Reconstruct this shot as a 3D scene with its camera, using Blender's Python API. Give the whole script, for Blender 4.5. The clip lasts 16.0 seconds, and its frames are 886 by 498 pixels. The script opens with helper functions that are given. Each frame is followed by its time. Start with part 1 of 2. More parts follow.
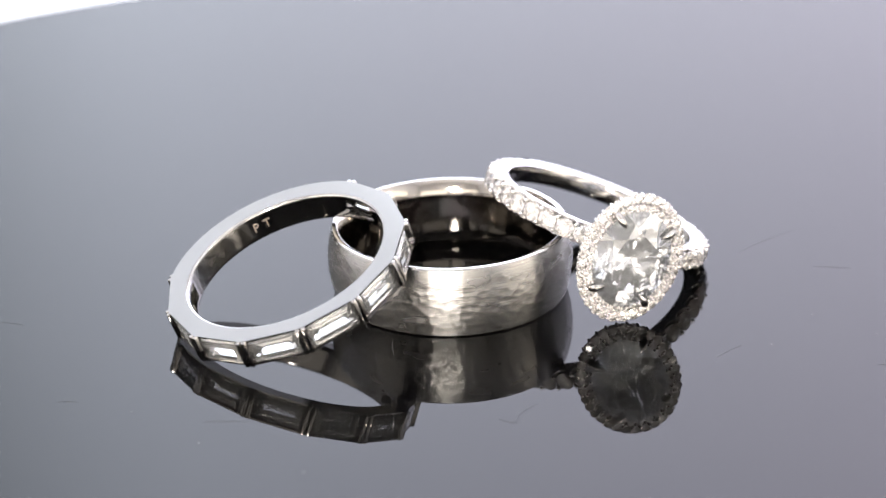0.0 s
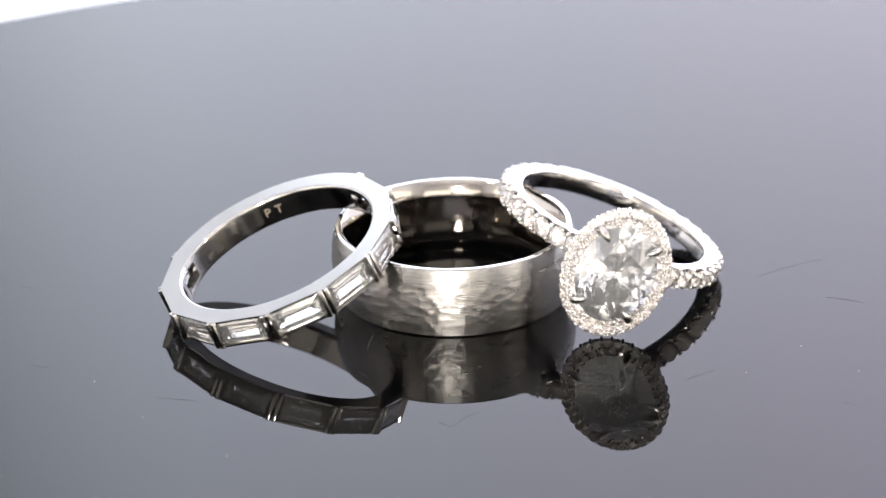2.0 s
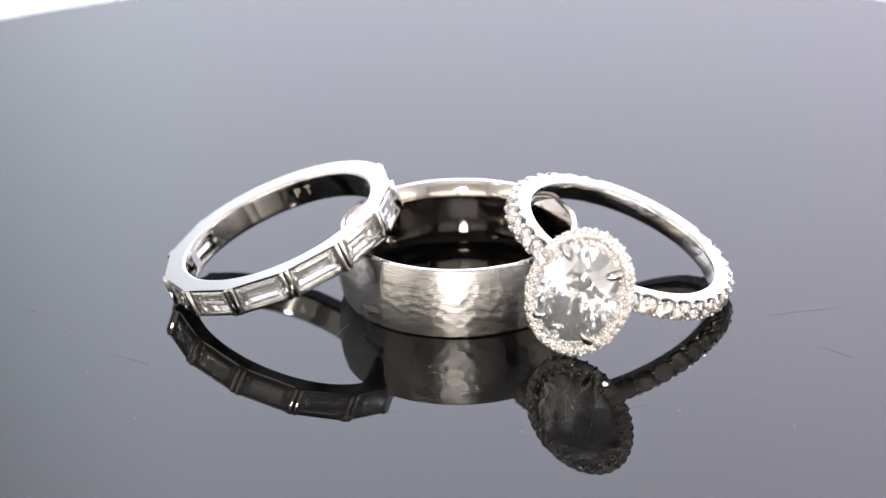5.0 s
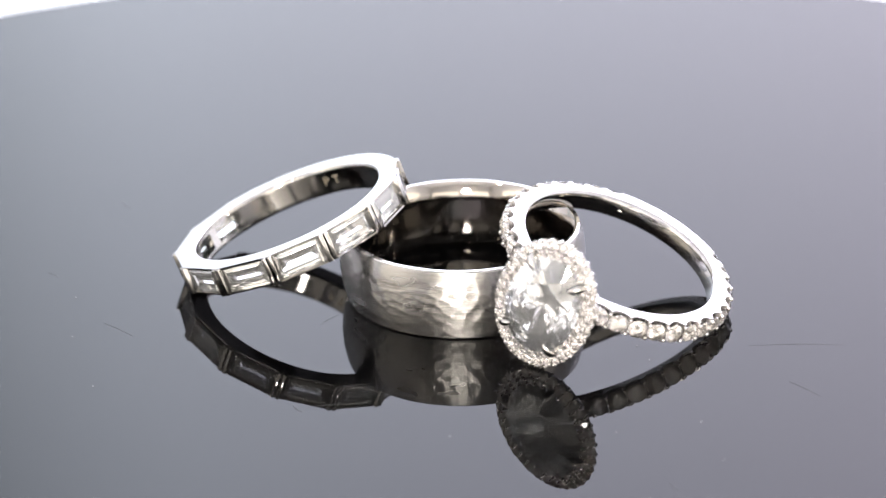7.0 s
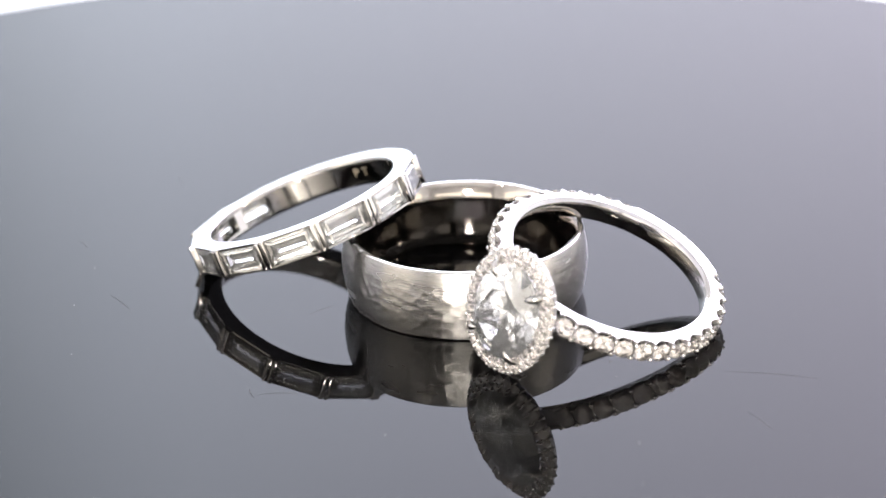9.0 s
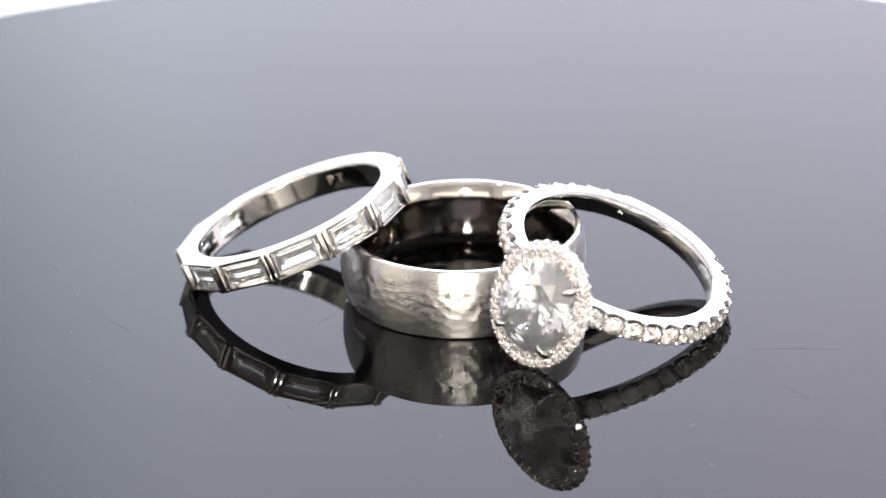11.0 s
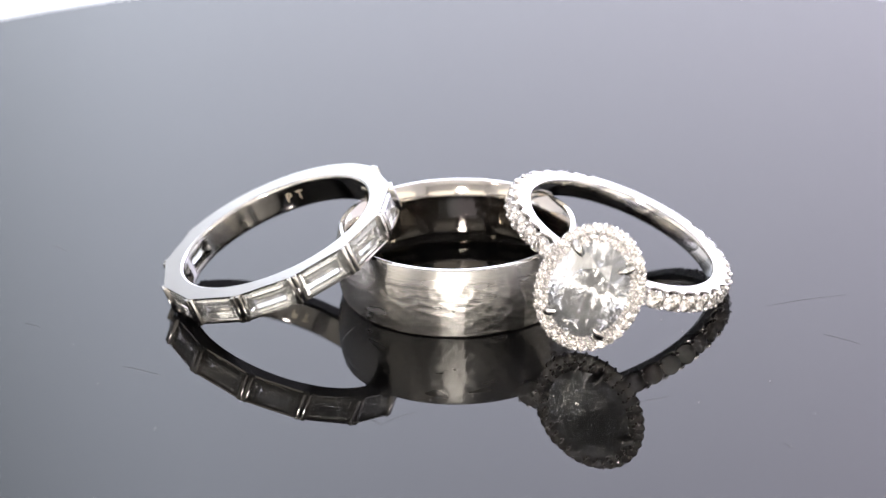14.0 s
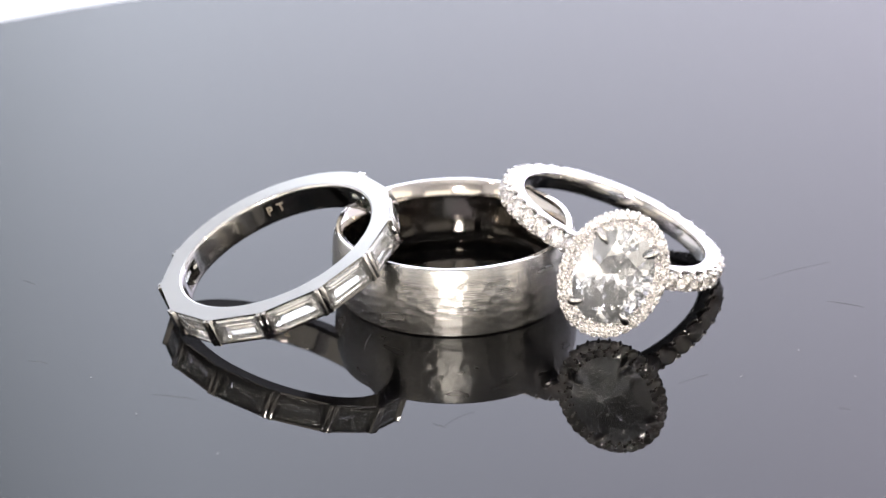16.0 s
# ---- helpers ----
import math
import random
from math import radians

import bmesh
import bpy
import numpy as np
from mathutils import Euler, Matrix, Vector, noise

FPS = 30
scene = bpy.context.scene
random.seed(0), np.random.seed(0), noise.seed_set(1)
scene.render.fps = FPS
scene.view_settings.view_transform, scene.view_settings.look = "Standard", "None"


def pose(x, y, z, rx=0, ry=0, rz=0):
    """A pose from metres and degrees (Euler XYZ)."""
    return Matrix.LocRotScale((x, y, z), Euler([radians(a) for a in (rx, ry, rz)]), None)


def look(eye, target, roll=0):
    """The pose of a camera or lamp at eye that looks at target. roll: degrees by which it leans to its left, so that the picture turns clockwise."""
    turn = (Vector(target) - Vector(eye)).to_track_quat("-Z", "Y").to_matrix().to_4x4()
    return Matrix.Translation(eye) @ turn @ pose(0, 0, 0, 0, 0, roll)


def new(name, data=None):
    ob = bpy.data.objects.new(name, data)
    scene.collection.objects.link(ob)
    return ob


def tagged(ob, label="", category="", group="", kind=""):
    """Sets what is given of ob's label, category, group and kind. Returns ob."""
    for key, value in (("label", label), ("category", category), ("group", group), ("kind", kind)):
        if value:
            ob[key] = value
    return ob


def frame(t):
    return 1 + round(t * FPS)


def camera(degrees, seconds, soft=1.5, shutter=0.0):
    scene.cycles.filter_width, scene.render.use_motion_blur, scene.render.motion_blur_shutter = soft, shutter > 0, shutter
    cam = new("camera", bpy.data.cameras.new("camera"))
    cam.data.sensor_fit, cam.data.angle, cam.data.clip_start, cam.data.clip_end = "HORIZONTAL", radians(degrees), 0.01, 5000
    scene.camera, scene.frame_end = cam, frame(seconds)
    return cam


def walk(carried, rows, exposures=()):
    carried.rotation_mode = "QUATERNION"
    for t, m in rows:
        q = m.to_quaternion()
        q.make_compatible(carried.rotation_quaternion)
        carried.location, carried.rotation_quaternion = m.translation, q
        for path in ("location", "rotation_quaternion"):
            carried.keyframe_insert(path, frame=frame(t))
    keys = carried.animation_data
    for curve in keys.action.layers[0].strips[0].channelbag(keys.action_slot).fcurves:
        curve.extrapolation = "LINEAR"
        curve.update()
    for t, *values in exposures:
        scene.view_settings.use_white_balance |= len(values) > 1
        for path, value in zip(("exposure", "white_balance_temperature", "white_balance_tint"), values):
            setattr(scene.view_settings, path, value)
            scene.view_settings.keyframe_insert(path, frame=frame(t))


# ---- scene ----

# ---------------------------------------------------------------- camera
cam = camera(21.147, 16.0, soft=1.35)
cam.data.dof.use_dof = True
cam.data.dof.focus_distance = 0.196
cam.data.dof.aperture_fstop = 30
VIEW = look((-0.000491, -0.184727, 0.085532), (-0.000491, 0.0, 0.004313), -1.38)
walk(cam, [(0.0, VIEW), (16.0, VIEW)])

# ---------------------------------------------------------------- world and lamps
world = bpy.data.worlds.new("studio")
scene.world = world
world.use_nodes = True
world.node_tree.nodes["Background"].inputs["Color"].default_value = (0.6, 0.65, 0.7, 1)
world.node_tree.nodes["Background"].inputs["Strength"].default_value = 0.05

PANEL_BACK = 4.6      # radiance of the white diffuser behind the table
PANEL_TOP = 1.7        # radiance of the unseen strips added overhead
PANEL_FILL = 2.2      # radiance of the four unseen panels added as fill


def spot_lamp(name, at, aim, watts, size, colour):
    data = bpy.data.lights.new(name, "AREA")
    data.shape, data.size, data.energy, data.color = "DISK", size, watts, colour
    ob = new(name, data)
    ob.matrix_world = look(at, aim)
    return tagged(ob, "small warm white lamp above the table", "lamp")


spot_lamp("key_lamp", (-0.045, -0.43, 0.243), (0, 0, 0.004), 6.0, 0.066, (1.0, 0.93, 0.85))
spot_lamp("side_lamp", (0.36, -0.06, 0.20), (0, 0, 0.004), 0.35, 0.03, (1.0, 0.88, 0.72))
spot_lamp("side_lamp", (-0.25, -0.19, 0.42), (0, 0, 0.004), 0.35, 0.03, (1.0, 0.88, 0.72))


# ---------------------------------------------------------------- materials
def material(name, base=(0.8, 0.8, 0.8), rough=0.5, metal=0.0, ior=1.5, emit=0.0, emit_colour=(1, 1, 1)):
    m = bpy.data.materials.new(name)
    m.use_nodes = True
    b = m.node_tree.nodes["Principled BSDF"]
    b.inputs["Base Color"].default_value = (*base, 1)
    b.inputs["Roughness"].default_value = rough
    b.inputs["Metallic"].default_value = metal
    b.inputs["IOR"].default_value = ior
    if emit:
        b.inputs["Emission Color"].default_value = (*emit_colour, 1)
        b.inputs["Emission Strength"].default_value = emit
    return m, m.node_tree, b


def node(tree, kind, **values):
    n = tree.nodes.new(kind)
    for key, value in values.items():
        n.inputs[key].default_value = value
    return n


def coords(tree, output, scale):
    c = tree.nodes.new("ShaderNodeTexCoord")
    m = tree.nodes.new("ShaderNodeMapping")
    m.inputs["Scale"].default_value = scale
    tree.links.new(c.outputs[output], m.inputs["Vector"])
    return m.outputs["Vector"]


def noise_value(tree, vector, scale, detail=3.0, low=0.0, high=1.0):
    n = node(tree, "ShaderNodeTexNoise", Scale=scale, Detail=detail)
    tree.links.new(vector, n.inputs["Vector"])
    r = node(tree, "ShaderNodeMapRange")
    r.inputs["From Min"].default_value, r.inputs["From Max"].default_value = 0.3, 0.7
    r.inputs["To Min"].default_value, r.inputs["To Max"].default_value = low, high
    tree.links.new(n.outputs["Fac"], r.inputs["Value"])
    return r.outputs["Result"]


def bump(tree, bsdf, height, strength, distance):
    b = node(tree, "ShaderNodeBump", Strength=strength, Distance=distance)
    tree.links.new(height, b.inputs["Height"])
    tree.links.new(b.outputs["Normal"], bsdf.inputs["Normal"])


def polished_metal(name, base, rough):
    m, t, b = material(name, base, rough, 1.0)
    v = coords(t, "Object", (1000, 1000, 1000))
    t.links.new(noise_value(t, v, 0.9, 4, rough * 0.6, rough * 1.5), b.inputs["Roughness"])
    bump(t, b, noise_value(t, v, 3.0, 2), 0.05, 0.000006)
    return m


PLATINUM = polished_metal("polished_platinum", (0.49, 0.475, 0.458), 0.07)
# same platinum with brightness put into the colour, for the stones' settings
PLATINUM_LIGHTENED = polished_metal("lightened_platinum_settings", (0.68, 0.655, 0.645), 0.29)


# platinum darkened and warmed: the sleeve's shade is put into the colour
SHADED_INSIDE = polished_metal("shaded_platinum_inside", (0.46, 0.425, 0.385), 0.07)


def brushed_metal():
    m, t, b = material("brushed_platinum", (0.375, 0.364, 0.350), 0.38, 1.0)
    b.inputs["Anisotropic"].default_value = 1.0
    b.inputs["Anisotropic Rotation"].default_value = 0.25
    tan = t.nodes.new("ShaderNodeTangent")
    tan.direction_type, tan.axis = "RADIAL", "Z"
    t.links.new(tan.outputs["Tangent"], b.inputs["Tangent"])
    fine = noise_value(t, coords(t, "UV", (350, 12000, 1)), 1.0, 5)
    wide = noise_value(t, coords(t, "UV", (300, 900, 1)), 1.0, 3, 0.23, 0.28)
    t.links.new(wide, b.inputs["Roughness"])
    bump(t, b, fine, 0.6, 0.000020)
    return m


BRUSHED = brushed_metal()


def diamond(name, tint, ior, white_lift, lift_colour):
    """Clear stone; some white diffuse is mixed in, standing in for the light it would return."""
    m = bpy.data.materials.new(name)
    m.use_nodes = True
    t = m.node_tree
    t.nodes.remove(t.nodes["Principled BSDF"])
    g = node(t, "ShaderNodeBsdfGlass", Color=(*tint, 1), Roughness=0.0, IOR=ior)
    d = node(t, "ShaderNodeBsdfDiffuse", Color=(*lift_colour, 1))
    mix = node(t, "ShaderNodeMixShader", Fac=white_lift)
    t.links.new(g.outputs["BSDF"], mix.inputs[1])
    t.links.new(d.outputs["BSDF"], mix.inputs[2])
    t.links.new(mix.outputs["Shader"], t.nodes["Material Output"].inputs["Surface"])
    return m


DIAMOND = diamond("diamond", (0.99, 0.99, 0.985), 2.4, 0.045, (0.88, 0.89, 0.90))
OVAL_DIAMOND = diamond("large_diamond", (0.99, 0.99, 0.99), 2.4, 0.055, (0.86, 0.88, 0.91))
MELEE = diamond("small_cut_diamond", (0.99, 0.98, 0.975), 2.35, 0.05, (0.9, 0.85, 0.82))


def black_glass():
    m, t, b = material("black_glass", (0.0007, 0.0007, 0.0008), 0.02, 0.0, 1.20)
    v = coords(t, "Object", (1, 1, 1))
    t.links.new(noise_value(t, v, 60, 4, 0.012, 0.03), b.inputs["Roughness"])
    return m


BLACK_GLASS = black_glass()


def white_fabric(name, base):
    m, t, b = material(name, base, 0.9)
    v = coords(t, "Object", (1, 1, 1))
    bump(t, b, noise_value(t, v, 900, 2), 0.2, 0.0004)
    return m


WHITE = white_fabric("white_fabric", (0.66, 0.66, 0.67))
WHITE_FLOOR = white_fabric("white_floor_fabric", (0.85, 0.87, 0.90))
GREY_CLOTH = material("grey_cloth", (0.45, 0.44, 0.42), 0.9)[0]
BASE_PLASTIC = material("white_plastic", (0.78, 0.78, 0.78), 0.35)[0]
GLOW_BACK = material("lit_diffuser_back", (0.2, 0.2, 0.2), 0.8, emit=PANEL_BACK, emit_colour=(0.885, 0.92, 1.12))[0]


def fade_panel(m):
    """The diffuser's glow is painted brighter to one side, falling off towards one end and its foot."""
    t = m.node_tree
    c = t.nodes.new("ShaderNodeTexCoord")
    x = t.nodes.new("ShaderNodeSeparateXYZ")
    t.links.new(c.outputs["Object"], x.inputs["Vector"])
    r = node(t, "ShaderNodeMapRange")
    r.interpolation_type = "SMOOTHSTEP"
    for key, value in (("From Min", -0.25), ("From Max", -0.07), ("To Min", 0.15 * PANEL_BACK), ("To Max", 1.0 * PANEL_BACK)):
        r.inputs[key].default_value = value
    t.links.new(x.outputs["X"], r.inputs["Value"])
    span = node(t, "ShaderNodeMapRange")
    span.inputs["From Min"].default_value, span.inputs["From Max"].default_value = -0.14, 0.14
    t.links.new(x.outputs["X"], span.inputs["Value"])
    # cool to lavender tint painted into the glow, to colour the plate's reflection
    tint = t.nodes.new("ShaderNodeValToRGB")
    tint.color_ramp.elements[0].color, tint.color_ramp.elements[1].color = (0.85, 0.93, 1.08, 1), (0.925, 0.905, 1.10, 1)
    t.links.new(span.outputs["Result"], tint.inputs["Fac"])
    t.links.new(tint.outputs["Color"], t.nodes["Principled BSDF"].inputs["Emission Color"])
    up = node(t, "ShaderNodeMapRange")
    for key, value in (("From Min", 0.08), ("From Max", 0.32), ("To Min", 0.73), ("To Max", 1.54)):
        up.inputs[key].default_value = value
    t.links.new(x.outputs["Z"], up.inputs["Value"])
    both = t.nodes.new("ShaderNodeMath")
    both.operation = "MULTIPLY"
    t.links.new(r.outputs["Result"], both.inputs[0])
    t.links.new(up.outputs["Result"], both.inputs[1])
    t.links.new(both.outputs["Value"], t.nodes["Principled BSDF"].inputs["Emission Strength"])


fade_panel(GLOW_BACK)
GLOW_FILL = material("lit_diffuser_fill", (0.2, 0.2, 0.2), 0.8, emit=PANEL_FILL, emit_colour=(1.0, 0.91, 0.79))[0]
GLOW_TOP = material("lit_diffuser_top", (0.2, 0.2, 0.2), 0.8, emit=PANEL_TOP, emit_colour=(1.0, 0.98, 0.96))[0]
LINT = material("lint", (0.10, 0.10, 0.10), 0.8)[0]
SCRATCH = material("scratch", (0.012, 0.012, 0.013), 0.6)[0]

MM = 0.001


# ---------------------------------------------------------------- building helpers
def mesh_of(name, verts, faces, mat, smooth=None):
    """A mesh from millimetres; smooth is the angle, in degrees, past which edges stay sharp."""
    me = bpy.data.meshes.new(name)
    me.from_pydata([(x * MM, y * MM, z * MM) for x, y, z in verts], [], faces)
    bm = bmesh.new()
    bm.from_mesh(me)
    bmesh.ops.recalc_face_normals(bm, faces=bm.faces)
    bm.to_mesh(me)
    bm.free()
    me.materials.append(mat)
    if smooth is not None:
        me.polygons.foreach_set("use_smooth", [True] * len(me.polygons))
        me.set_sharp_from_angle(angle=radians(smooth))
    return me


def piece(name, me, parent, m=None, label=""):
    ob = new(name, me)
    ob.parent = parent
    if m is not None:
        ob.matrix_basis = m
    return tagged(ob, label)


def part(name, verts, faces, mat, parent, label="", smooth=None):
    return piece(name, mesh_of(name, verts, faces, mat, smooth), parent, None, label)


def thing(name, label, category, group="", kind=""):
    return tagged(new(name), label, category, group, kind)


def lathe(profile, steps=256, closed=True):
    """Verts and faces of a closed profile [(r, z), ...] turned round z."""
    n = len(profile)
    verts = [(r * math.cos(a), r * math.sin(a), z) for a in (2 * math.pi * i / steps for i in range(steps)) for r, z in profile]
    faces = []
    for i in range(steps):
        j = (i + 1) % steps
        for k in range(n if closed else n - 1):
            l = (k + 1) % n
            faces.append((i * n + k, j * n + k, j * n + l, i * n + l))
    return verts, faces


def box(x0, x1, y0, y1, z0, z1):
    v = [(x, y, z) for x in (x0, x1) for y in (y0, y1) for z in (z0, z1)]
    return v, [(0, 1, 3, 2), (4, 6, 7, 5), (0, 4, 5, 1), (2, 3, 7, 6), (0, 2, 6, 4), (1, 5, 7, 3)]


def rounded_block(sx, sy, sz, r, steps=3):
    """A block centred on the origin with its edges rounded by r."""
    bm = bmesh.new()
    bmesh.ops.create_cube(bm, size=1.0)
    bmesh.ops.scale(bm, vec=(sx, sy, sz), verts=bm.verts)
    bmesh.ops.bevel(bm, geom=bm.edges[:], offset=r, segments=steps, profile=0.5, affect="EDGES")
    bm.verts.index_update()
    v, f = [tuple(x.co) for x in bm.verts], [tuple(x.index for x in p.verts) for p in bm.faces]
    bm.free()
    return v, f


def ball(r, u=10, v=6):
    bm = bmesh.new()
    bmesh.ops.create_uvsphere(bm, u_segments=u, v_segments=v, radius=r)
    bm.verts.index_update()
    out = [tuple(x.co) for x in bm.verts], [tuple(x.index for x in p.verts) for p in bm.faces]
    bm.free()
    return out


def hull(points):
    """The faceted convex solid round the given points."""
    bm = bmesh.new()
    for q in points:
        bm.verts.new(q)
    bmesh.ops.convex_hull(bm, input=bm.verts)
    bmesh.ops.dissolve_limit(bm, angle_limit=radians(0.6), verts=bm.verts, edges=bm.edges)
    bmesh.ops.delete(bm, geom=[v for v in bm.verts if not v.link_faces], context="VERTS")
    bm.verts.index_update()
    out = [tuple(x.co) for x in bm.verts], [tuple(x.index for x in p.verts) for p in bm.faces]
    bm.free()
    return out


def frame_of(x, y, z, at):
    """A pose from three axes and a place in millimetres."""
    return Matrix(((x[0], y[0], z[0], at[0] * MM), (x[1], y[1], z[1], at[1] * MM), (x[2], y[2], z[2], at[2] * MM), (0, 0, 0, 1)))


def ring_pose(c, tilt, azimuth):
    """The pose of a leaning ring: its axis leans by tilt towards azimuth; c is the middle of its upper face."""
    a, b = radians(tilt), radians(azimuth)
    n = Vector((math.sin(a) * math.cos(b), math.sin(a) * math.sin(b), math.cos(a)))
    h = (Vector((1, 0, 0)) - n * n.x).normalized()
    return frame_of(h, n.cross(h), n, c)


def round_at(angle, radius, z=0.0):
    """A pose on a ring: local z points outwards, local y along the ring's axis, local x along the ring."""
    a = radians(angle)
    out, up = (math.cos(a), math.sin(a), 0), (0, 0, 1)
    x = Vector(up).cross(Vector(out))
    return frame_of(x, up, out, (out[0] * radius, out[1] * radius, z))


# ---------------------------------------------------------------- the lit box round the table
def room():
    def slab(name, b, mat, label):
        v, f = box(*b)
        ob = new(name, mesh_of(name, v, f, mat))
        tagged(ob, label, "wall" if "wall" in name else name.split("_")[0], kind="structure")
    slab("floor", (-420, 420, -620, 480, -70, -60), WHITE_FLOOR, "white fabric floor of a photo box")
    slab("wall_north", (-420, 420, 480, 490, -60, 470), GLOW_BACK, "lit white diffuser behind the table, its fall-off painted in")
    slab("wall_east", (420, 430, -620, 490, -60, 640), WHITE, "white fabric side of a photo box")
    slab("wall_west", (-430, -420, -620, 490, -60, 640), WHITE, "white fabric side of a photo box")
    # added out of view; its grey sets what the stones and metal reflect
    slab("wall_south", (-420, 420, -630, -620, -60, 640), GREY_CLOTH, "unseen grey cloth added to close the open side")
    slab("wall_north_upper", (-420, 420, 480, 490, 470, 640), WHITE, "white fabric above the lit diffuser")
    slab("ceiling", (-420, 420, -620, 490, 640, 650), WHITE, "white fabric top of a photo box")
    # four out-of-view glowing panels, added to brighten the stones and the band
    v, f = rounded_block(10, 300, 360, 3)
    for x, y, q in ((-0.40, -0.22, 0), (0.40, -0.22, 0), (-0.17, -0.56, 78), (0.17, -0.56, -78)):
        ob = thing("fill_panel", "tall unseen fill panel added to brighten stones and metal", "light panel", "panels beside the table")
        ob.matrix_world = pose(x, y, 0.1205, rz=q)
        part("diffuser", v, f, GLOW_FILL, ob)
    # out-of-view strips, added so the stones catch bright and dark bands
    v, f = rounded_block(520, 780, 8, 3)
    ob = thing("overhead_fill", "five unseen overhead strips added to light the stones", "lamp")
    ob.location = (0, -0.14, 0.636)
    part("housing", v, f, WHITE, ob)
    v, f = rounded_block(480, 52, 10, 3)
    strip = mesh_of("fill_strip", v, f, GLOW_TOP)
    for y in (-0.32, -0.16, 0.0, 0.16, 0.32):
        piece("fill_strip", strip, ob, Matrix.Translation((0, y, -0.009)))


room()


# ---------------------------------------------------------------- turntable
def turntable():
    top = thing("turntable_plate", "round glossy black glass plate on a turntable", "turntable")
    cx, cy, r = 0.6, -7.0, 101.7
    prof = [(0.001, -6), (r - 1, -6), (r, -5.2), (r, -0.8), (r - 0.25, -0.25), (r - 0.8, 0), (r - 0.9, 0), (r - 2, 0), (0.001, 0)]
    v, f = lathe(prof, 192, False)
    part("plate", [(x + cx, y + cy, z) for x, y, z in v], f, BLACK_GLASS, top, smooth=12)
    base = thing("display_stand", "white plastic drum under the black glass plate", "display stand")
    v, f = lathe([(0.001, -60), (62, -60), (64, -58), (60, -8), (58, -6.1), (0.001, -6.1)], 96, False)
    part("drum", v, f, BASE_PLASTIC, base, smooth=30)

    def thread(name, points, width, mat, label):
        verts, faces = [], []
        n = len(points)
        for i, (x, y) in enumerate(points):
            a, b = points[max(i - 1, 0)], points[min(i + 1, n - 1)]
            d = Vector((b[0] - a[0], b[1] - a[1])).normalized()
            w = width * (0.35 + 0.65 * math.sin(math.pi * (i + 0.5) / n))
            for s, z in ((-1, 0.002), (0, 0.002 + w * 0.6), (1, 0.002)):
                verts.append((x - d.y * w * s, y + d.x * w * s, z))
        for i in range(n - 1):
            for k in range(2):
                faces.append((i * 3 + k, i * 3 + k + 1, i * 3 + 4 + k, i * 3 + 3 + k))
        part(name, verts, faces, mat, top, label)

    def arc(a, b, bow, n=9):
        a, b = Vector(a), Vector(b)
        side = Vector((-(b - a).y, (b - a).x))
        return [tuple(a.lerp(b, i / n) + side * bow * math.sin(math.pi * i / n)) for i in range(n + 1)]
    for a, b, bow, w in MARKS:
        thread("scratch", arc(a, b, bow), w, SCRATCH, "faint thin scratch")
    v, f = ball(0.055, 6, 4)
    speck = mesh_of("dust_speck", v, f, LINT)
    for x, y in SPECKS:
        piece("dust_speck", speck, top, Matrix.Translation((x * MM, y * MM, 0.00003)))
    return top


MARKS = [((-25.8, -14.3), (-22.3, -15.8), 0.03, 0.035), ((31.2, -7.0), (34.0, -8.7), 0.03, 0.035), ((-35.6, -6.5), (-34.0, -7.3), 0.06, 0.035),
         ((-4.6, -22.8), (-3.3, -23.9), -0.08, 0.035), ((-3.4, -23.4), (-0.8, -21.6), 0.08, 0.03), ((15.6, -19.7), (18.5, -18.5), 0.02, 0.03),
         ((26.6, -1.8), (33.8, 0.8), 0.03, 0.025), ((-36.9, 10.0), (-35.2, 8.5), 0.03, 0.03), ((26.6, -25.8), (27.6, -26.7), 0.1, 0.03), ((-8.3, -9.2), (-7.5, -6.6), 0.04, 0.025)]
SPECKS = [(20.7, -19.4), (26.4, -15.7), (18.0, -4.6), (19.7, -6.8), (-21.0, -25.0), (-30.5, -10.5), (-27.0, -17.5), (29.5, -21.0), (9.0, -24.0)]
plate = turntable()


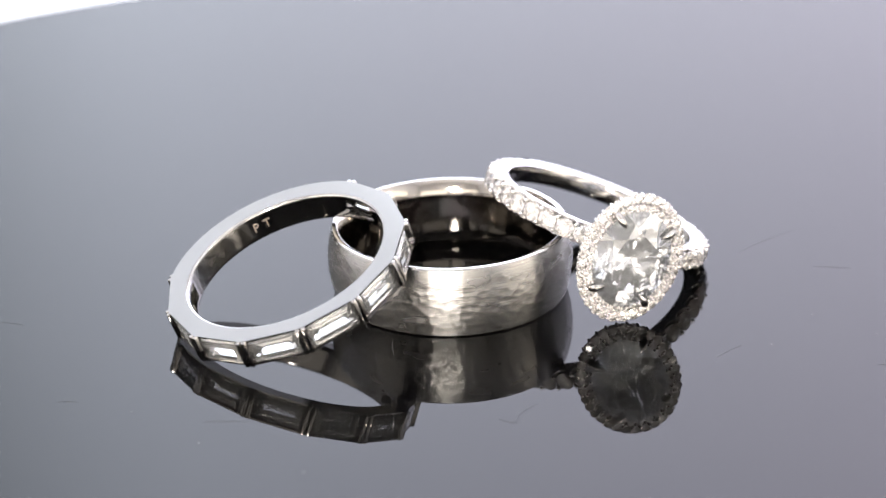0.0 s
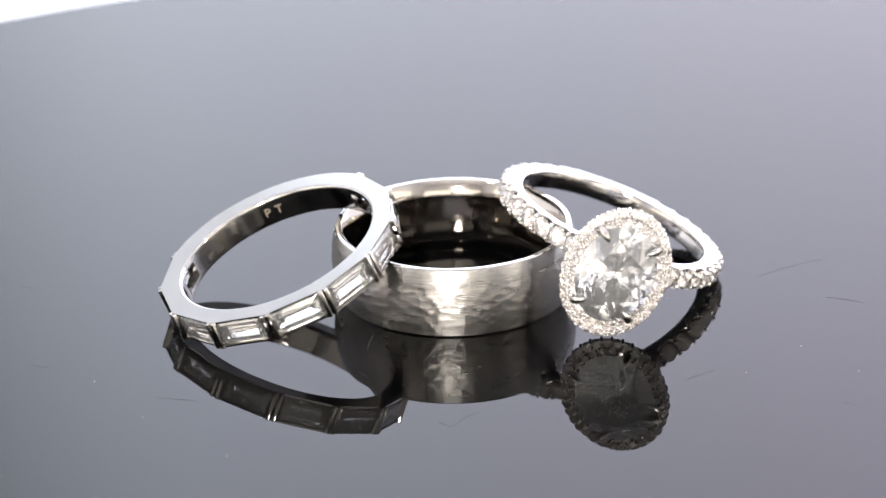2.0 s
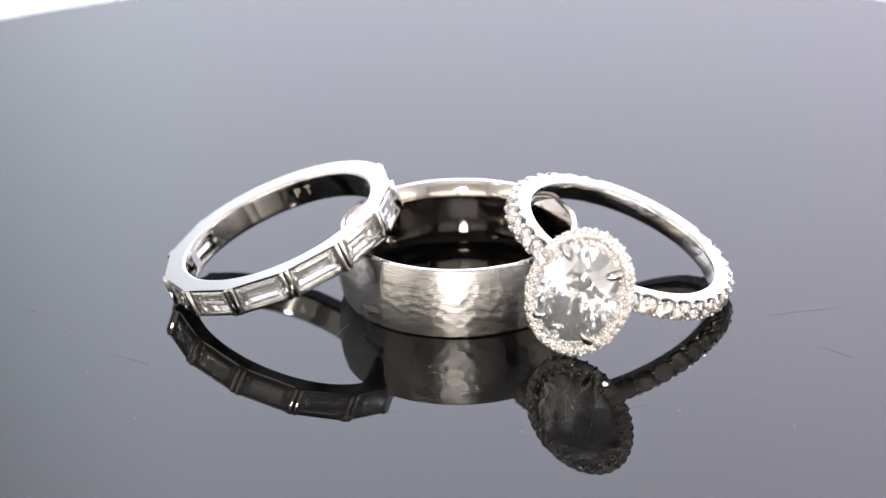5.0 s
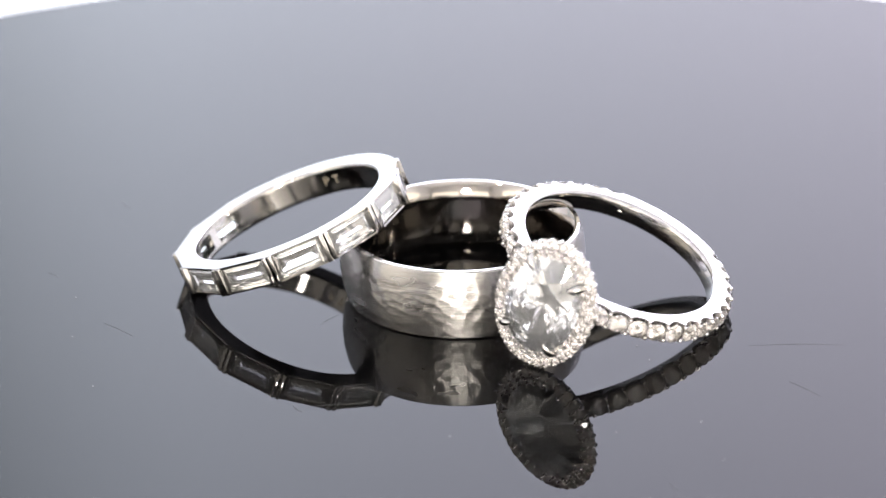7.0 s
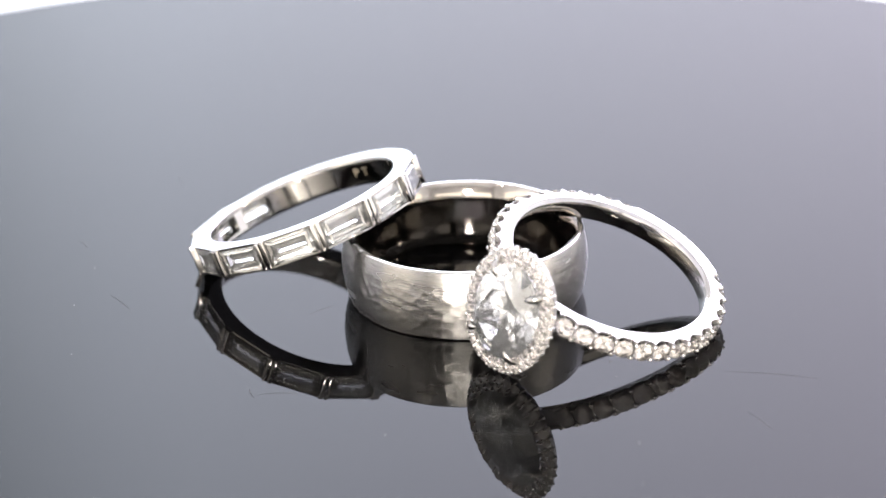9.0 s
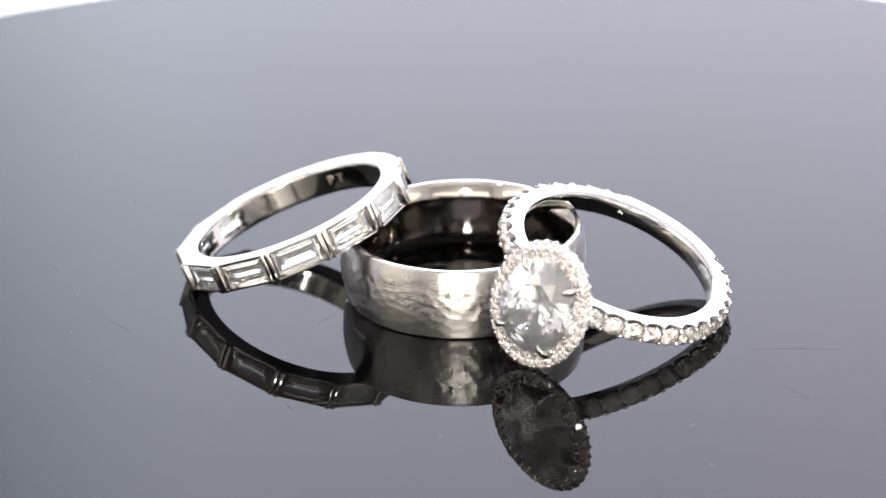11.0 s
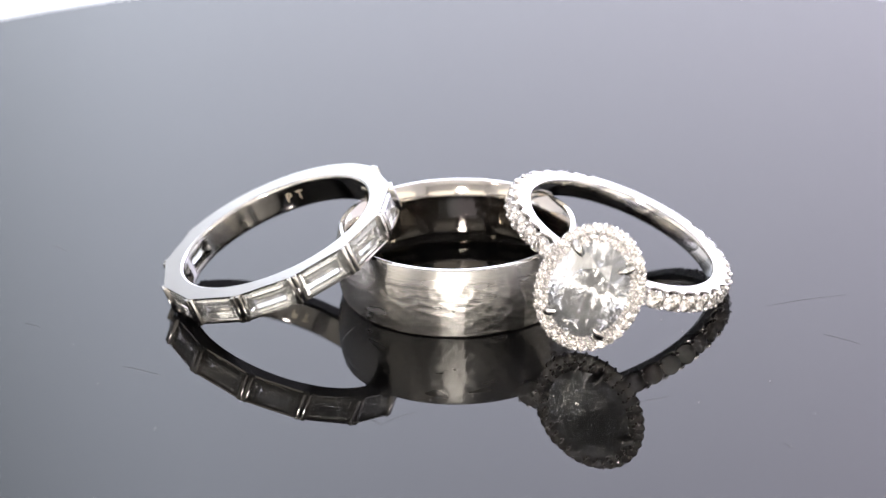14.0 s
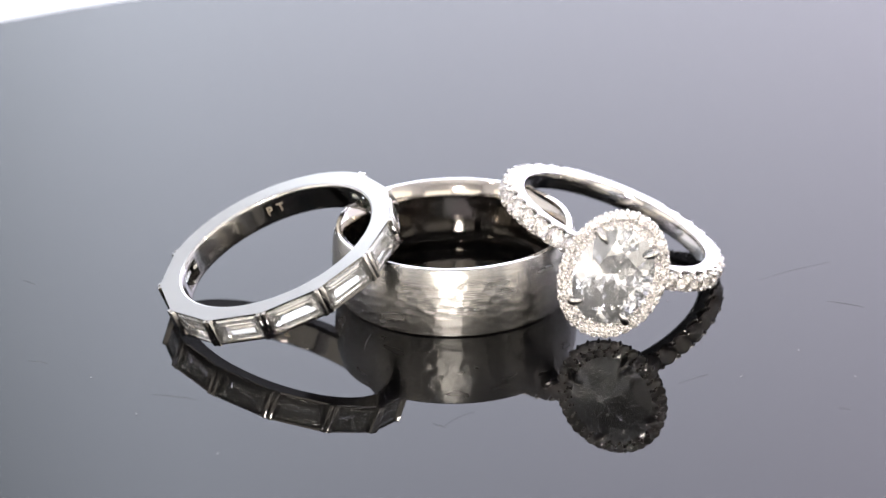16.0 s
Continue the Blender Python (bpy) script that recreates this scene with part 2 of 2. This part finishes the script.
# ---------------------------------------------------------------- hammered band
def hammered_band():
    ring = thing("hammered_band", "wide platinum band with a hammered brushed outside and polished rims", "ring")
    H, steps = 6.16, 720
    outer = []                                        # outside, from the foot to the upper rim
    for i in range(65):
        s = i / 64
        outer.append((10.02 + 0.50 * (1 - (2 * s - 1.04) ** 2) - 0.02 + 0.06 * s, 0.12 + s * (H - 0.24)))
    rng = random.Random(7)
    dents = []
    for _ in range(5000):
        a, z, w, d = rng.uniform(0, 2 * math.pi), rng.uniform(0.5, 4.7), rng.uniform(0.44, 0.78), rng.uniform(0.033, 0.055)
        if all((((a - b + math.pi) % (2 * math.pi) - math.pi) * 10.4) ** 2 + ((z - y) * 1.25) ** 2 > (0.60 * (w + u)) ** 2 for b, y, u, _ in dents):
            dents.append((a, z, w, d))
    ang = np.linspace(0, 2 * np.pi, steps, endpoint=False)[:, None]
    rad = np.repeat(np.array([r for r, _ in outer])[None, :], steps, 0)
    zz = np.array([z for _, z in outer])[None, :]
    dip = np.zeros_like(rad)
    for a, z, w, d in dents:
        q = ((((ang - a + np.pi) % (2 * np.pi) - np.pi) * 10.4 / 1.15) ** 2 + ((zz - z) * 1.2) ** 2) / w ** 2
        dip = np.maximum(dip, d * np.clip(1 - q, 0, 1))
    rad = rad - dip
    n = len(outer)
    verts = [(rad[i, k] * math.cos(ang[i, 0]), rad[i, k] * math.sin(ang[i, 0]), outer[k][1]) for i in range(steps) for k in range(n)]
    faces = [(i * n + k, ((i + 1) % steps) * n + k, ((i + 1) % steps) * n + k + 1, i * n + k + 1) for i in range(steps) for k in range(n - 1)]
    side = part("outer_face", verts, faces, BRUSHED, ring, "hammered brushed platinum", smooth=60)
    uv = side.data.uv_layers.new(name="UVMap")
    for poly in side.data.polygons:
        wrap = max(v // n for v in poly.vertices) - min(v // n for v in poly.vertices) > 2
        for li in poly.loop_indices:
            v = side.data.loops[li].vertex_index
            col = v // n
            if wrap and col < steps // 2:
                col += steps
            uv.data[li].uv = (col / steps * 0.0654, outer[v % n][1] * MM)
    r0, r1 = outer[0][0], outer[-1][0]
    prof = [(r0 + 0.003, 0.125), (r0 - 0.08, 0.02), (r0 - 0.2, 0.0), (9.55, 0.03), (9.32, 0.35), (9.10, 0.85), (8.99, 1.25), (8.97, 1.6),
            (8.97, H - 1.55), (8.99, H - 1.22), (9.08, H - 0.95), (9.30, H - 0.52), (9.52, H - 0.16), (9.62, H - 0.05), (9.72, H), (r1 - 0.2, H), (r1 - 0.07, H - 0.03), (r1 + 0.003, H - 0.125)]
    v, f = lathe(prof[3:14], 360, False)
    part("inner_sleeve", v, f, SHADED_INSIDE, ring, "polished inner face", smooth=35)
    v, f = lathe(prof[13:], 360, False)
    part("upper_rim", v, f, PLATINUM, ring, "polished rim", smooth=35)
    v, f = lathe(prof[:4], 360, False)
    part("lower_rim", v, f, PLATINUM, ring, "polished rim", smooth=35)
    return ring


band = hammered_band()
BAND_AT = Matrix.Translation((0.000674, 0.00148, 0))


# ---------------------------------------------------------------- gems
def brilliant(rx, ry, table=0.56, crown=0.15, depth=0.43, girdle=0.025, step=8):
    """Points of a brilliant cut, in units of half widths rx, ry, girdle at z = 0."""
    w = 2 * min(rx, ry)
    pts = []
    for i in range(step * 2):
        a = math.pi * i / step
        for z in (0.0, girdle * w):
            pts.append((rx * math.cos(a), ry * math.sin(a), z))
    top = girdle * w
    for i in range(step):
        a = 2 * math.pi * i / step
        pts.append((rx * table * math.cos(a), ry * table * math.sin(a), top + crown * w))
        b = a + math.pi / step
        s = (table * 0.92 + 1) / 2 + 0.02
        pts.append((rx * s * math.cos(b), ry * s * math.sin(b), top + crown * w * 0.62))
    for i in range(step):
        a = 2 * math.pi * i / step + math.pi / step
        pts.append((rx * 0.21 * math.cos(a), ry * 0.21 * math.sin(a), -depth * w * 0.83))
    pts.append((0, 0, -depth * w))
    return hull(pts)


def crushed_oval(rx, ry, table=0.56, crown=0.15, depth=0.43, girdle=0.025, step=8):
    """An oval cut whose pavilion is broken into many small facets."""
    w = 2 * min(rx, ry)
    rng = random.Random(11)
    pts = []
    top = girdle * w
    for i in range(step * 4):
        a = 2 * math.pi * i / (step * 4)
        pts += [(rx * math.cos(a), ry * math.sin(a), z) for z in (0.0, top)]
    for i in range(step):
        a = 2 * math.pi * i / step
        pts.append((rx * table * math.cos(a), ry * table * math.sin(a), top + crown * w))
        b = a + math.pi / step
        s = (table * 0.92 + 1) / 2 + 0.02
        pts.append((rx * s * math.cos(b), ry * s * math.sin(b), top + crown * w * 0.62))
    for k, (s, n) in enumerate(((0.86, 20), (0.70, 20), (0.52, 16), (0.35, 12), (0.18, 8))):
        for i in range(n):
            a = 2 * math.pi * (i + 0.5 * (k % 2)) / n + rng.uniform(-0.05, 0.05)
            q = s + rng.uniform(-0.03, 0.03)
            pts.append((rx * q * math.cos(a), ry * q * math.sin(a), -depth * w * (1 - s ** 1.10) * rng.uniform(0.985, 1.015)))
    pts.append((0, 0, -depth * w * 1.01))
    return hull(pts)


def step_cut(l, w, crown=0.32, depth=0.95):
    """A baguette: a long rectangle with three crown steps, four pavilion steps and a keel."""
    pts = []
    for dx, dy, z in ((0, 0, -0.04), (0, 0, 0.04), (0.16, 0.12, 0.5 * crown), (0.36, 0.26, 0.8 * crown), (0.60, 0.44, crown),
                      (0.12, 0.14, -0.25 * depth), (0.26, 0.30, -0.48 * depth), (0.44, 0.50, -0.70 * depth), (0.72, 0.86, -0.92 * depth)):
        pts += [(sx * (l / 2 - dx), sy * (w / 2 - dy), z) for sx in (-1, 1) for sy in (-1, 1)]
    pts += [(-l * 0.26, 0, -depth), (l * 0.26, 0, -depth)]
    return hull(pts)


# ---------------------------------------------------------------- baguette ring
def cell_ring(solid, edges_a, edges_z, r_in, r_out):
    """A tube in cells: solid(i, k) says which are filled; r_out may be a function of the angle in degrees."""
    na, nz = len(edges_a) - 1, len(edges_z) - 1
    verts, index, faces = [], {}, []

    def vert(i, k, side):
        key = (i % na, k, side)
        if key not in index:
            a = edges_a[i % na]
            r = (r_in(edges_z[k]) if callable(r_in) else r_in) if side == 0 else (r_out(a) if callable(r_out) else r_out)
            index[key] = len(verts)
            verts.append((r * math.cos(radians(a)), r * math.sin(radians(a)), edges_z[k]))
        return index[key]
    full = [[solid(i, k) for k in range(nz)] for i in range(na)]
    for i in range(na):
        for k in range(nz):
            if not full[i][k]:
                continue
            for s in (0, 1):
                faces.append((vert(i, k, s), vert(i + 1, k, s), vert(i + 1, k + 1, s), vert(i, k + 1, s)))
            if k == 0 or not full[i][k - 1]:
                faces.append((vert(i, k, 0), vert(i + 1, k, 0), vert(i + 1, k, 1), vert(i, k, 1)))
            if k == nz - 1 or not full[i][k + 1]:
                faces.append((vert(i, k + 1, 0), vert(i + 1, k + 1, 0), vert(i + 1, k + 1, 1), vert(i, k + 1, 1)))
            if not full[(i - 1) % na][k]:
                faces.append((vert(i, k, 0), vert(i, k + 1, 0), vert(i, k + 1, 1), vert(i, k, 1)))
            if not full[(i + 1) % na][k]:
                faces.append((vert(i + 1, k, 0), vert(i + 1, k + 1, 0), vert(i + 1, k + 1, 1), vert(i + 1, k, 1)))
    return verts, faces


def baguette_ring():
    ring = thing("baguette_ring", "platinum band of baguette diamonds leaning on the hammered band", "ring")
    r, w, ri, first, pitch = 10.48, 2.52, 8.52, -129.4, 360 / 13
    set_from, set_to = -3, 6                       # stations with stones, from station -3 to station 6

    def place(a):
        return (a - first) / pitch

    def in_stones(a):
        s = (place(a) + 3) % 13
        return s < 9

    def outline(a):
        """The outer edge: flats between the bars where stones sit, a plain round shank elsewhere."""
        if in_stones(a):
            s = place(a) % 1.0 - 0.5
            flat = r * math.cos(radians(pitch / 2)) / math.cos(radians(s * pitch))
            return min(flat + 0.03, r)
        return r - 0.02
    per = 24
    edges = [first + pitch * i / per for i in range(13 * per + 1)]
    zs = [-w, -w + 0.05, -w + 0.13, -w + 0.30, -w + 0.50, -0.50, -0.30, -0.13, -0.05, 0.0]

    def window(i):
        a = edges[i] + pitch / per / 2
        return in_stones(a) and 0.14 < place(a) % 1.0 < 0.86
    def lip(z):
        """The inner face, with its two edges rolled outwards."""
        d = min(-z, z + w)
        return ri + (0.20 if d < 0.01 else 0.08 if d < 0.06 else 0.02 if d < 0.14 else 0.0)
    v, f = cell_ring(lambda i, k: not (k == 4 and window(i)), edges, zs, lip, 9.0)
    part("inner_sleeve", v, f, PLATINUM, ring, smooth=40)

    # rails at both sides and the solid shank behind
    v, f = cell_ring(lambda i, k: True, edges, [-0.15, -0.04, 0.006], 8.74, lambda a: outline(a))
    part("upper_rail", v, f, PLATINUM, ring, smooth=22)
    v, f = cell_ring(lambda i, k: True, edges, [-w - 0.006, -w + 0.04, -w + 0.15], 8.74, lambda a: outline(a))
    part("lower_rail", v, f, PLATINUM, ring, smooth=22)
    v, f = cell_ring(lambda i, k: not in_stones(edges[i] + 0.1), edges, [-w + 0.1, -w / 2, -0.1], 8.7, r - 0.03)
    part("shank", v, f, PLATINUM, ring, smooth=35)
    # stones
    v, f = step_cut(4.06, 2.24)
    stone = mesh_of("baguette_diamond", v, f, DIAMOND)
    v, f = rounded_block(0.40, w - 0.04, 1.30, 0.09, 2)
    bar = mesh_of("divider_bar", v, f, PLATINUM, 40)
    for s in range(set_from, set_to):
        a = first + pitch * (s + 0.5)
        piece("baguette_diamond", stone, ring, round_at(a, r * math.cos(radians(pitch / 2)) - 0.22, -w / 2), "clear baguette-cut diamond")
    for s in range(set_from, set_to + 1):
        for d in (-0.245, 0.245):
            m = round_at(first + pitch * s, 10.08, -w / 2) @ Matrix.Translation((d * MM, 0, 0))
            piece("divider_bar", bar, ring, m, "polished setting bar")
    # stamped letters inside
    for letter, a in (("P", 92.5), ("T", 85.5)):
        cu = bpy.data.curves.new("stamp", "FONT")
        cu.body, cu.size, cu.align_x, cu.align_y, cu.extrude = letter, 1.12 * MM, "CENTER", "CENTER", 0.02 * MM
        cu.materials.append(STAMP)
        q = radians(a)
        inwards = Vector((-math.cos(q), -math.sin(q), 0))
        up = Vector((0, 0, 1))
        at = (math.cos(q) * (ri - 0.03), math.sin(q) * (ri - 0.03), -w / 2)
        ob = new("stamped_letter", cu)
        ob.parent = ring
        ob.matrix_basis = frame_of(up.cross(inwards), up, inwards, at)
        tagged(ob, "stamped letter " + letter)
    return ring


STAMP = material("stamp_metal", (0.60, 0.53, 0.43), 0.45, 1.0)[0]
baguettes = baguette_ring()
BAGUETTE_AT = ring_pose((-14.70, -0.71, 6.28), 20.6, 191.8)


# ---------------------------------------------------------------- halo ring
settle = random.Random(23)


def unsettled(lean):
    """A small stone's own turn in its seat, with a slight lean in degrees."""
    return pose(0, 0, 0, settle.uniform(-lean, lean), settle.uniform(-lean, lean), settle.uniform(0, 360))


def halo_ring():
    ring = thing("halo_ring", "platinum halo ring with large oval diamond and diamond-set shank", "ring")
    r, w, ri, head = 10.10, 1.80, 8.33, -101.7
    prof = [(ri, -w + 0.35), (ri + 0.10, -w + 0.12), (ri + 0.35, -w), (9.02, -w), (9.08, -w + 0.06), (9.10, -w + 0.3), (9.10, -0.3), (9.08, -0.06), (9.02, 0),
            (ri + 0.35, 0), (ri + 0.10, -0.12), (ri, -0.35)]
    v, f = lathe(prof, 256)
    part("shank", v, f, PLATINUM, ring, smooth=30)
    gap, count = 9.7, 14
    # plain outer wall of the far part of the shank
    edges = [head + 16 + gap * count + i * (328 - 2 * gap * count) / 48 for i in range(49)]
    v, f = [], []
    for i, a in enumerate(edges):
        for rr, z in ((8.95, -w + 0.01), (10.08, -w + 0.06), (10.28, -w + 0.3), (10.28, -0.3), (10.08, -0.06), (8.95, -0.01)):
            v.append((rr * math.cos(radians(a)), rr * math.sin(radians(a)), z))
    for i in range(48):
        f += [(i * 6 + k, i * 6 + 6 + k, i * 6 + 7 + k, i * 6 + k + 1) for k in range(5)]
    f += [tuple(range(6)), tuple(range(48 * 6, 48 * 6 + 6))]
    part("back_shank", v, f, PLATINUM, ring, smooth=35)
    # scalloped side walls: a peak at each post, a round dip under each stone
    def scallop(a):
        d = abs((a - head + 180) % 360 - 180) - 16
        if d < 0 or d > gap * count:
            return 9.46
        return 10.02 - 0.50 * math.sin(math.pi * (d / gap % 1.0)) ** 0.7
    fine = [head + i * 360 / 592 for i in range(593)]
    for z0, z1 in ((-0.17, 0.004), (-w - 0.004, -w + 0.17)):
        v, f = cell_ring(lambda i, k: True, fine, [z0, z1], 8.9, scallop)
        part("scalloped_wall", v, f, PLATINUM_LIGHTENED, ring, smooth=50)
    gem_v, gem_f = brilliant(0.84, 0.84, table=0.52, step=8)
    gem = mesh_of("small_diamond", gem_v, gem_f, MELEE)
    pv, pf = rounded_block(0.26, w - 0.06, 1.0, 0.10, 2)
    post = mesh_of("setting_post", pv, pf, PLATINUM_LIGHTENED, 40)
    bv, bf = ball(0.19, 8, 6)
    bead = mesh_of("bead", bv, bf, PLATINUM_LIGHTENED, 180)
    for side in (-1, 1):
        for i in range(count):
            a = head + side * (16 + gap * (i + 0.5))
            piece("small_diamond", gem, ring, round_at(a, 9.97, -w / 2) @ unsettled(6))
            b = head + side * (16 + gap * (i + 1))
            piece("setting_post", post, ring, round_at(b, 9.44, -w / 2))
            for z in (-0.30, -w + 0.30):
                piece("bead", bead, ring, round_at(b, 10.10, z))
    # head: all in one frame, z outwards, y along the ring's axis
    hd = round_at(head, 12.35, -w / 2)
    A, B = 5.75, 4.35

    def oval(s, z, n=96, grow=0.0):
        return [((B * s + grow) * math.cos(2 * math.pi * i / n), (A * s + grow) * math.sin(2 * math.pi * i / n), z) for i in range(n)]

    def sweep(loops, closed=True):
        n = len(loops[0])
        verts = [q for l in loops for q in l]
        faces = []
        m = len(loops)
        for k in range(m if closed else m - 1):
            l = (k + 1) % m
            faces += [(k * n + i, k * n + (i + 1) % n, l * n + (i + 1) % n, l * n + i) for i in range(n)]
        return verts, faces
    inner = 0.72
    v, f = sweep([oval(inner - 0.015, -0.9), oval(inner - 0.015, -0.02), oval(inner, 0.02), oval(inner + 0.015, -0.02), oval(inner + 0.02, -0.36), oval(0.90, -0.40), oval(0.935, -0.26), oval(0.945, -0.32), oval(0.94, -0.6), oval(0.90, -0.95)])
    plate_ob = piece("halo_plate", mesh_of("halo_plate", v, f, PLATINUM_LIGHTENED, 40), ring, hd)
    v, f = sweep([oval(0.42, -2.35), oval(0.47, -2.2), oval(0.52, -2.35), oval(0.47, -2.55)])
    piece("gallery_ring", mesh_of("gallery_ring", v, f, PLATINUM, 40), ring, hd)
    for i in range(8):
        q = 2 * math.pi * (i + 0.5) / 8
        loops = []
        for k, (sx, z) in enumerate(((0.84, -0.7), (0.70, -1.5), (0.50, -2.4))):
            c = Vector((B * sx * math.cos(q), A * sx * math.sin(q), z))
            loops.append([tuple(c + Vector((0.26 * math.cos(u), 0.26 * math.sin(u), 0))) for u in (math.pi * j / 4 for j in range(8))])
        v, f = sweep(loops, False)
        piece("strut", mesh_of("strut", v, f + [tuple(range(8)), tuple(range(16, 24))], PLATINUM, 60), ring, hd)
    # two rows of little stones with beads between them
    for row, (s, count_row, rad, z, lean) in enumerate(((0.918, 34, 0.47, 0.0, 16), (0.775, 30, 0.37, 0.06, 0))):
        gv, gf = brilliant(rad, rad, step=6)
        little = mesh_of("halo_diamond", gv, gf, MELEE)
        tiny = mesh_of("halo_prong", *lathe([(0.001, 0.15), (0.07, 0.135), (0.12, 0.09), (0.15, 0.0), (0.13, -0.5), (0.001, -0.5)], 8, False), PLATINUM_LIGHTENED, 50)
        # even steps along the oval
        table = [(B * s * math.cos(2 * math.pi * i / 720), A * s * math.sin(2 * math.pi * i / 720)) for i in range(721)]
        length = [0.0]
        for p, q in zip(table, table[1:]):
            length.append(length[-1] + math.dist(p, q))
        for i in range(count_row * 2):
            target = length[-1] * (i + 0.5 * row) / (count_row * 2)
            k = min(range(721), key=lambda j: abs(length[j] - target))
            x, y = table[k]
            nrm = Vector((x / B ** 2, y / A ** 2, 0)).normalized()
            if i % 2 == 0:
                up = (Vector((0, 0, 1)) + nrm * math.tan(radians(lean))).normalized()
                along = Vector((-nrm.y, nrm.x, 0))
                piece("halo_diamond", little, plate_ob, frame_of(up.cross(along) * -1, along, up, (x, y, z)) @ unsettled(10))
            else:
                for g in (-0.52, 0.48):
                    piece("halo_prong", tiny, plate_ob, Matrix.Translation(((x + nrm.x * rad * g) * MM, (y + nrm.y * rad * g) * MM, (z + 0.10 - 0.13 * (row == 0) * (g > 0)) * MM)))
    # centre stone
    v, f = crushed_oval(B * 0.735, A * 0.735, table=0.58, crown=0.15, depth=0.48, step=8)
    centre = mesh_of("oval_diamond", v, f, OVAL_DIAMOND)
    piece("oval_diamond", centre, ring, hd @ Matrix.Translation((0, 0, 0.25 * MM)), "large clear oval-cut diamond")
    # claws
    for sx in (-1, 1):
        for sy in (-1, 1):
            x, y = sx * 2.18, sy * 3.05
            out = Vector((x / B ** 2, y / A ** 2, 0)).normalized()
            side = Vector((-out.y, out.x, 0))
            loops = []
            for d, z, wd, th in ((0.42, -1.2, 0.30, 0.30), (0.42, 0.2, 0.32, 0.30), (0.30, 0.62, 0.34, 0.26), (0.0, 0.92, 0.32, 0.20), (-0.38, 1.04, 0.22, 0.13), (-0.72, 1.00, 0.07, 0.05)):
                c = Vector((x, y, z)) + out * d
                nz = Vector((0, 0, 1)) if z > 0.7 else (out + Vector((0, 0, 0.6 if z > 0.4 else 0.0))).normalized()
                loops.append([tuple(c + side * wd * math.cos(q) + nz * th * math.sin(q)) for q in (2 * math.pi * i / 8 for i in range(8))])
            v, f = sweep(loops, False)
            f += [tuple(range(8)), tuple(range(40, 48))]
            piece("claw", mesh_of("claw", v, f, PLATINUM, 60), ring, hd, "polished claw")
    return ring


halo = halo_ring()
HALO_AT = ring_pose((14.75, 1.516, 5.48), 22.29, 0.23)


# ---------------------------------------------------------------- what turns
TURN = [(0, 20.0), (1, 14.35), (2, 8.55), (3, 2.75), (4, -3.05), (5.2, -10.1), (6.5, -18.1), (7, -21.2), (7.5, -24.5), (8, -27.7), (8.5, -30.9), (8.8, -32.1), (9.1, -32.5)]


def turn(t):
    """The turntable's angle in degrees; it swings back as it came after 9.13 s."""
    t = t if t <= 9.13 else 18.26 - t
    for (a, x), (b, y) in zip(TURN, TURN[1:]):
        if t <= b:
            return x + (y - x) * (t - a) / (b - a)
    return TURN[-1][1]


def motions():
    times = sorted({i * 0.5 for i in range(33)} | {8.8, 9.1, 9.2, 9.4, 9.7})
    for ob, m in ((plate, Matrix.Identity(4)), (band, BAND_AT), (baguettes, BAGUETTE_AT), (halo, HALO_AT)):
        walk(ob, [(t, Matrix.Rotation(radians(turn(t)), 4, "Z") @ m) for t in times])


motions()
